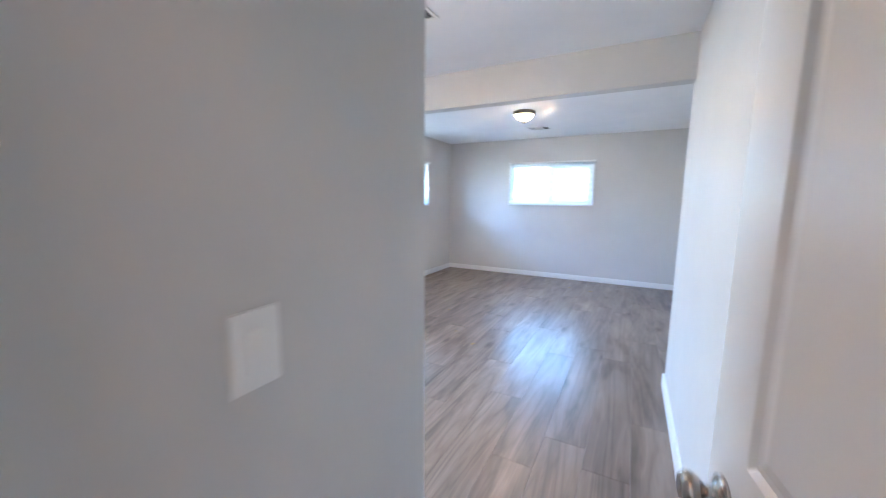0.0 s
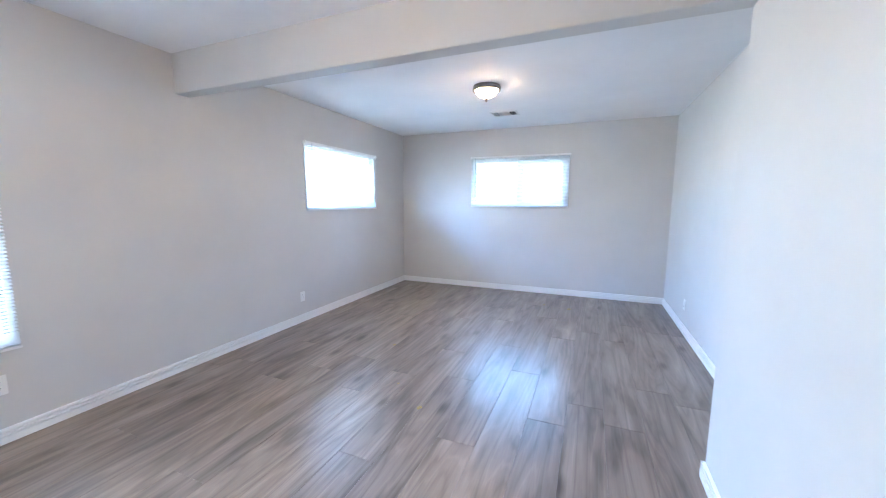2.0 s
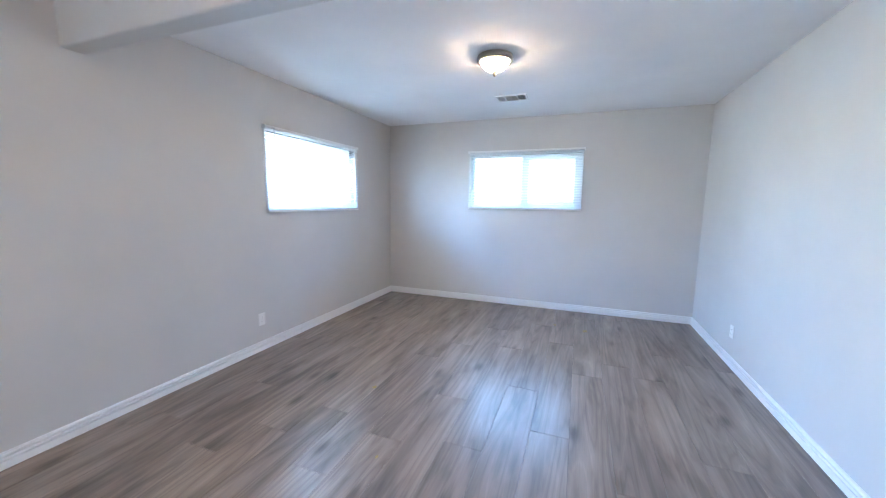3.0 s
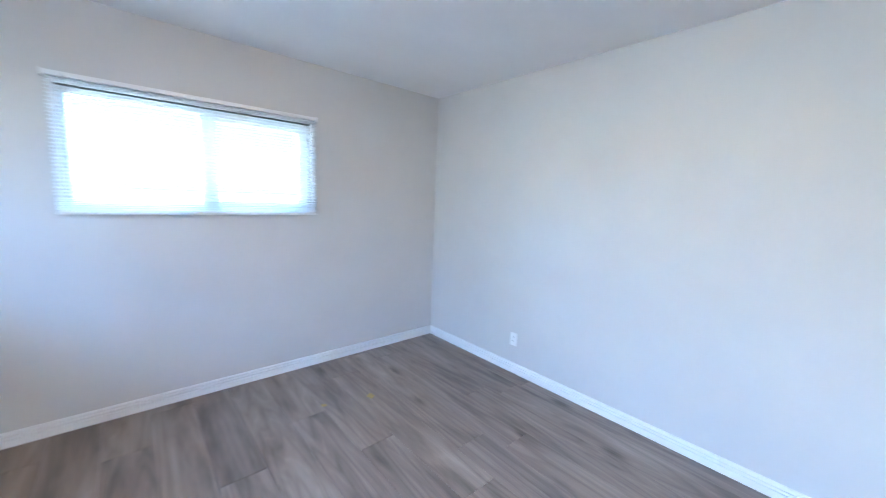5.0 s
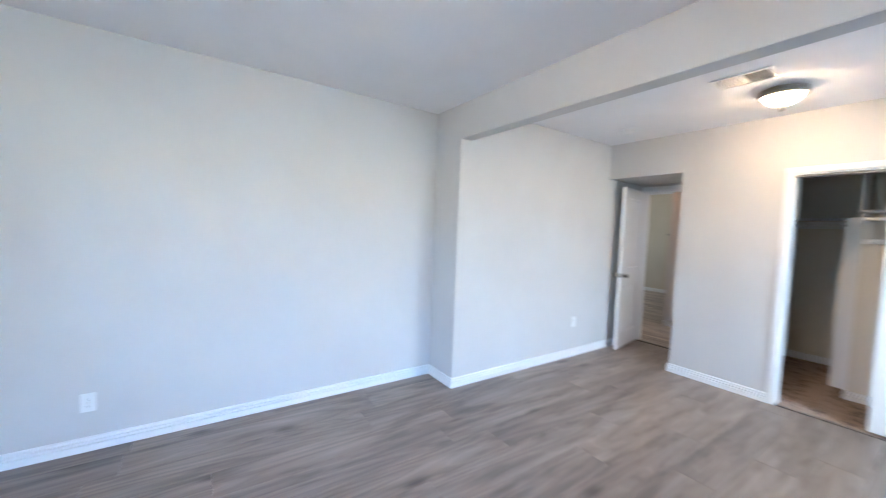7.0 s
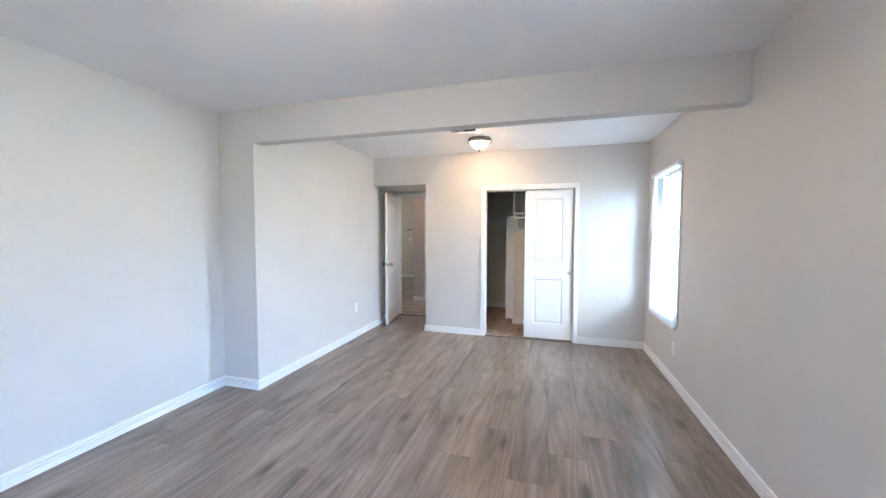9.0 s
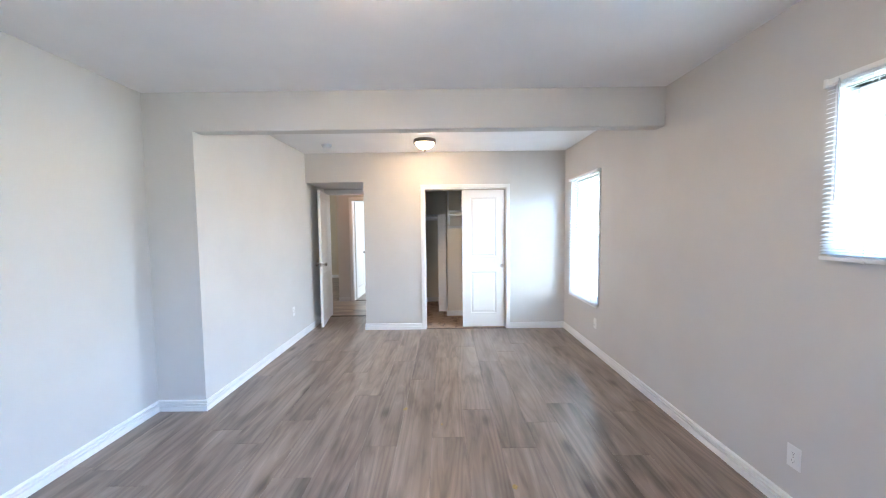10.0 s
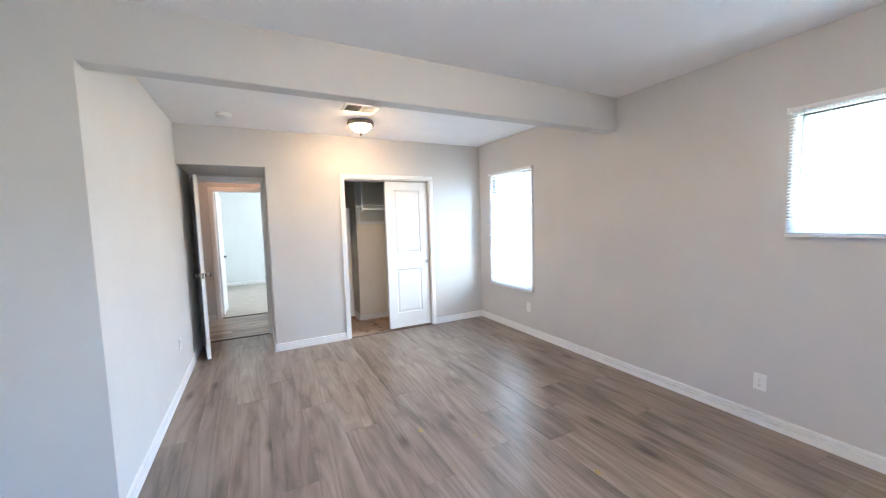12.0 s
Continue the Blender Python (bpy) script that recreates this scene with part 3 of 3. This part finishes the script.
carpet_fringe(CLOSET[0] + 0.02, CLOSET[1] - 0.02, YN - 0.006)
bm = rounded_box(DOOR_HOLE[0], DOOR_HOLE[1], 0.69, 0.735, -0.004, 0.006, 0.002, 1)
thing("door_threshold", bm, STRIP, "dark threshold strip under the door", "threshold", "structure")
bm = rounded_box(D2[0], D2[1], HALL_S - 0.075, HALL_S - 0.035, -0.004, 0.010, 0.002, 1)
thing("carpet_threshold", bm, STRIP, "dark strip between hall and carpet", "threshold", "structure")


# entry door far off in the living room
entry = panel_door("entry_door", pose(1.62, -4.13, 0.01, 0, 0, 180), 0.80, 2.03, "cream front door with deadbolt across the living room")
lever(entry, 0.07, 0.95, BLACK, (-1,))
bolt = lathe([(0.028, 0), (0.028, 0.012), (0.016, 0.018)], 20, "y")
bmesh.ops.transform(bolt, matrix=pose(0.07, -0.0175, 1.12) @ Matrix.Diagonal((1, -1, 1, 1)), verts=bolt.verts)
part("deadbolt", bolt, BLACK, entry)

# ---- closet fittings ----
shelf = holder("closet_shelf", pose(0, 0, 0), "white closet shelf with hanging rod below", "shelf", "closet shelves")
part("board", rounded_box(-2.9, -1.40, 0.78, 1.09, 1.715, 1.735, 0.002, 1), TRIM, shelf)
part("cleat", rounded_box(-2.9, -1.40, 0.78, 0.806, 1.45, 1.495, 0.002, 1), TRIM, shelf)
part("end_panel", rounded_box(-1.417, -1.40, 0.78, 1.09, 1.735, 2.40, 0.002, 1), TRIM, shelf)
rod = lathe([(0.016, 0), (0.016, 1.47)], 20, "x")
bmesh.ops.transform(rod, matrix=pose(-2.89, 1.05, 1.66), verts=rod.verts)
part("rod", rod, TRIM, shelf, "white hanging rod", True)
part("rod_bracket", rounded_box(-1.427, -1.407, 1.02, 1.08, 1.625, 1.715, 0.004), TRIM, shelf)
arm = bmesh.new()
box(arm, -1.44, -1.42, 0.78, 0.80, 1.50, 1.70)
box(arm, -1.44, -1.42, 0.80, 1.06, 1.69, 1.71)
part("shelf_bracket", arm, TRIM, shelf)

shelf2 = holder("closet_shelf", pose(0, 0, 0), "white shelf and rod at the closet end", "shelf", "closet shelves")
part("board", rounded_box(-1.385, -0.725, -0.40, -0.09, 1.70, 1.72, 0.002, 1), TRIM, shelf2)
part("cleat", rounded_box(-1.385, -0.725, -0.40, -0.38, 1.61, 1.69, 0.002, 1), TRIM, shelf2)
rod = lathe([(0.016, 0), (0.016, 0.655)], 20, "x")
bmesh.ops.transform(rod, matrix=pose(-1.385, -0.14, 1.645), verts=rod.verts)
part("rod", rod, TRIM, shelf2, "white hanging rod", True)

tower = holder("closet_shelf_tower", pose(0, 0, 0), "narrow white shelf tower against the closet side wall", "shelf")
for y in (0.05, 0.46):
    part("upright", rounded_box(-1.372, -1.235, y, y + 0.017, 0.006, 1.70, 0.002, 1), TRIM, tower)
for z in (0.45, 0.87, 1.29, 1.68):
    part("shelf_board", rounded_box(-1.372, -1.24, 0.067, 0.46, z, z + 0.017, 0.002, 1), TRIM, tower)


# ---- ceiling fittings ----
def ceiling_lamp(x, y, label, glass=DOME_GLASS):
    lamp = holder("ceiling_lamp", pose(x, y, CEIL), label, "ceiling light", "dome lamps")
    part("pan", lathe([(0.126, 0.0), (0.133, -0.003), (0.136, -0.011), (0.132, -0.014), (0.132, -0.018), (0.138, -0.022), (0.139, -0.044), (0.133, -0.050), (0.121, -0.051), (0.113, -0.046), (0.09, -0.02)], 48), RIM, lamp, "brushed nickel rim", True)
    prof = [(0.110 * math.cos(a), -0.036 - 0.080 * math.sin(a) ** 1.15) for a in [k * math.pi / 2 / 12 for k in range(12)]] + [(0.012, -0.1155)]
    part("dome", lathe(prof, 48), glass, lamp, "lit frosted glass dome", True)
    part("finial", lathe([(0.005, -0.108), (0.018, -0.114), (0.020, -0.121), (0.009, -0.127), (0.015, -0.136), (0.009, -0.150), (0.001, -0.154)], 20), RIM, lamp, "nickel finial", True)


ceiling_lamp(-1.0, 5.39, "lit flush dome lamp with nickel rim")
ceiling_lamp(-1.115, 2.26, "lit flush dome lamp near the closet")
ceiling_lamp(0.15, 0.05, "dim flush dome lamp in the hall", DIM_GLASS)


def ceiling_vent(x, y, rz, label, banks):
    """Stamped supply register: thin rim, banks of tilted blades over a black sheet for the throat's shade. A bank is
    (x0, x1, y0, y1, blades run along y, tilt).
    """
    v = holder("ceiling_vent", pose(x, y, CEIL, 0, 0, rz), label, "vent", "ceiling vents")
    rim = bmesh.new()
    for a in ((-0.165, 0.165, -0.115, -0.095), (-0.165, 0.165, 0.095, 0.115), (-0.165, -0.145, -0.095, 0.095), (0.145, 0.165, -0.095, 0.095)):
        box(rim, a[0], a[1], a[2], a[3], -0.009, -0.001)
    for x0, x1, y0, y1, _, _ in banks:
        for edge in (x0, x1):
            if abs(edge) < 0.14:
                box(rim, edge - 0.003, edge + 0.003, y0, y1, -0.008, -0.003)
    part("rim", rim, PLASTIC, v, "white painted metal rim")
    part("throat", box(bmesh.new(), -0.145, 0.145, -0.095, 0.095, -0.0024, -0.0008), HOLE_SHADE, v, "black sheet as shade in the duct opening")
    for x0, x1, y0, y1, along, turn in banks:
        span = (x1 - x0) if along else (y1 - y0)
        n = max(2, round(span / 0.021))
        for k in range(n):
            at_ = (k + 0.5) * span / n
            hx, hy = (0.0042, (y1 - y0) / 2) if along else ((x1 - x0) / 2, 0.0042)
            b_ = box(bmesh.new(), -hx, hx, -hy, hy, -0.0006, 0.0006)
            centre = (x0 + at_, (y0 + y1) / 2) if along else ((x0 + x1) / 2, y0 + at_)
            m = pose(centre[0], centre[1], -0.007, 0, turn, 0) if along else pose(centre[0], centre[1], -0.007, turn, 0, 0)
            bmesh.ops.transform(b_, matrix=m, verts=b_.verts)
            part("blade", b_, PLASTIC, v)


THREE_WAY = [(-0.145, -0.062, -0.095, 0.095, True, -40), (-0.062, 0.062, -0.095, 0.095, False, 40), (0.062, 0.145, -0.095, 0.0, True, 40), (0.062, 0.145, 0.0, 0.095, True, 40)]
TWO_WAY = [(-0.145, 0.0, -0.095, 0.095, True, -40), (0.0, 0.145, -0.095, 0.095, True, 40)]
ceiling_vent(-1.075, 6.54, 0, "white metal supply vent in the ceiling", THREE_WAY)
ceiling_vent(-1.01, 2.69, 0, "white metal supply vent beside the dome lamp", TWO_WAY)

sm = holder("smoke_detector", pose(0.14, 2.06, CEIL), "round white smoke detector on the ceiling", "smoke detector")
part("base", lathe([(0.066, -0.001), (0.066, -0.013), (0.061, -0.015)], 32), PLASTIC, sm)
part("cover", lathe([(0.060, -0.014), (0.058, -0.032), (0.049, -0.043), (0.024, -0.047)], 32), PLASTIC, sm, "vented plastic cover", True)


# ---- outlets and switch ----
def outlet(m, label):
    """Local frame: plate in the xz plane, facing -y."""
    o = holder("wall_outlet", m, label, "outlet", "wall outlets")
    part("plate", rounded_box(-0.036, 0.036, -0.006, -0.0005, -0.058, 0.058, 0.0025), PLASTIC, o, "white cover plate")
    for z in (-0.02, 0.02):
        r = part("receptacle", rounded_box(-0.017, 0.017, -0.0075, -0.004, z - 0.014, z + 0.014, 0.004), PLASTIC, o)
        # slots and ground hole are black blocks, the shade of uncut holes
        for dx, hh in ((-0.006, 0.0045), (0.006, 0.0035)):
            part("slot", box(bmesh.new(), dx - 0.0011, dx + 0.0011, -0.0079, -0.0073, z + 0.002 - hh + 0.002, z + 0.002 + hh), HOLE_SHADE, r)
        part("ground_hole", box(bmesh.new(), -0.002, 0.002, -0.0079, -0.0073, z - 0.009, z - 0.005), HOLE_SHADE, r)
    part("screw", lathe([(0.003, -0.0062), (0.003, -0.0072)], 12, "y"), NICKEL, o)


outlet(pose(XL, 4.970, 0.298, 0, 0, 90), "white duplex outlet low on the wall")
outlet(pose(XL, 2.615, 0.345, 0, 0, 90), "white duplex outlet below the tall window")
outlet(pose(XF, 6.305, 0.302, 0, 0, -90), "white duplex outlet low on the wall")
outlet(pose(XR, 2.10, 0.408, 0, 0, -90), "white duplex outlet near the open door")

sw = holder("light_switch", pose(NICHE_X, 1.03, 1.185, 0, 0, 90), "white rocker switch plate in the door niche", "switch")
part("plate", rounded_box(-0.043, 0.043, -0.006, -0.0005, -0.064, 0.064, 0.0025), PLASTIC, sw, "white cover plate")
part("rocker", rounded_box(-0.0165, 0.0165, -0.0095, -0.004, -0.033, 0.033, 0.002), PLASTIC, sw, "white rocker")
for z in (-0.048, 0.048):
    part("screw", lathe([(0.003, -0.006), (0.003, -0.0068)], 12, "y"), PLASTIC, sw)

ls = holder("light_switch", pose(2.3, -4.16, 1.2, 0, 0, 180), "white switch plate on the living room wall", "switch")
part("plate", rounded_box(-0.058, 0.058, -0.006, -0.0005, -0.058, 0.058, 0.0025), PLASTIC, ls)
th = holder("thermostat", pose(2.3, -4.16, 1.5, 0, 0, 180), "dark narrow wall fitting above a switch", "thermostat")
part("case", rounded_box(-0.11, 0.07, -0.03, -0.0005, -0.012, 0.012, 0.003), BLACK, th)


# ---- small marks on the floor ----
def smear(x, y, r, seed):
    rnd = random.Random(seed)
    bm = bmesh.new()
    n = 14
    pts = [(r * rnd.uniform(0.5, 1.1) * math.cos(2 * math.pi * k / n), 1.5 * r * rnd.uniform(0.5, 1.1) * math.sin(2 * math.pi * k / n)) for k in range(n)]
    top = [bm.verts.new((a, c, 0.0008)) for a, c in pts]
    low = [bm.verts.new((a * 1.05, c * 1.05, 0)) for a, c in pts]
    bm.faces.new(top)
    for k in range(n):
        bm.faces.new((low[k], low[(k + 1) % n], top[(k + 1) % n], top[k]))
    ob = thing("floor_stain", bm, STAIN, "small yellow smear on the plank floor", "stain", "", "floor stains")
    ob.location = (x, y, 0.0004)


for k, (x, y, r) in enumerate(((-1.005, 3.86, 0.018), (-0.19, 6.70, 0.030), (-0.52, 6.79, 0.018), (-1.716, 4.757, 0.017), (-1.30, 4.10, 0.009))):
    smear(x, y, r, 20 + k)


# ---- floor planks ----
def plank_mesh(w, length, along_y=True):
    g_ = 0.0004
    hx, hy = (w / 2 - g_, length / 2 - g_) if along_y else (length / 2 - g_, w / 2 - g_)
    bm = bmesh.new()
    c = 0.0011
    low = [bm.verts.new((x, y, -0.0075)) for x, y in ((-hx, -hy), (hx, -hy), (hx, hy), (-hx, hy))]
    mid = [bm.verts.new((x, y, -c)) for x, y in ((-hx, -hy), (hx, -hy), (hx, hy), (-hx, hy))]
    top = [bm.verts.new((x, y, 0)) for x, y in ((-hx + c, -hy + c), (hx - c, -hy + c), (hx - c, hy - c), (-hx + c, hy - c))]
    for a, b_ in ((low, mid), (mid, top)):
        for k in range(4):
            bm.faces.new((a[k], a[(k + 1) % 4], b_[(k + 1) % 4], b_[k]))
    bm.faces.new(top)
    bm.faces.new(low[::-1])
    return mesh_of("plank", bm, OAK if along_y else OAK_HALL)


PLANK_W, PLANK_L, SEAM = 0.2325, 1.55, -0.768
plank_cache = {}
tilt = random.Random(5)


def lay(parent, centre, w, length, along_y):
    key = (round(w, 3), round(length, 3), along_y)
    if key not in plank_cache:
        plank_cache[key] = plank_mesh(w, length, along_y)
    part_of("plank", plank_cache[key], parent, pose(centre[0], centre[1], 0, tilt.uniform(-0.03, 0.03), tilt.uniform(-0.13, 0.13), 0))


rnd = random.Random(11)
k0 = math.floor((XL - SEAM) / PLANK_W)
for k in range(k0, 9):
    x0, x1 = max(SEAM + k * PLANK_W, XL), min(SEAM + (k + 1) * PLANK_W, XF)
    if x1 - x0 < 0.01:
        continue
    xc = (x0 + x1) / 2
    y_from = 0.735 if x1 > NICHE_X and x0 < XR else YN
    if x0 > XR - 0.01:
        y_from = YP
    # the board ends step from row to row
    start = {2: 4.02, 1: 3.11, 0: 3.62, -1: 4.36, -2: 3.295, -3: 4.265, -4: 3.885, -5: 4.395, -6: 4.085}.get(k, rnd.uniform(3.1, 4.6))
    y = start - PLANK_L * math.ceil((start - y_from) / PLANK_L)
    while y < YB:
        a, b_ = max(y, y_from), min(y + PLANK_L, YB)
        if b_ - a > 0.02:
            lay(floor, (xc, (a + b_) / 2), x1 - x0, b_ - a, True)
        y += PLANK_L

for k in range(7):
    y0 = HALL_S - 0.035 + k * 0.19
    y1 = min(y0 + 0.19, 0.69)
    if y1 - y0 < 0.02:
        continue
    x = -0.6 - rnd.uniform(0, 1.2)
    while x < 4.0:
        a, b_ = max(x, -0.6), min(x + PLANK_L, 4.0)
        if b_ - a > 0.02:
            lay(hall_floor, ((a + b_) / 2, (y0 + y1) / 2), y1 - y0, b_ - a, False)
        x += PLANK_L
for k in range(20):
    y1 = HALL_S - 0.035 - k * 0.19
    y0 = max(y1 - 0.19, -4.16)
    if y1 - y0 < 0.02:
        continue
    x = LIVE_X - rnd.uniform(0, 1.2)
    while x < 4.0:
        a, b_ = max(x, LIVE_X), min(x + PLANK_L, 4.0)
        if b_ - a > 0.02:
            lay(hall_floor, ((a + b_) / 2, (y0 + y1) / 2), y1 - y0, b_ - a, False)
        x += PLANK_L
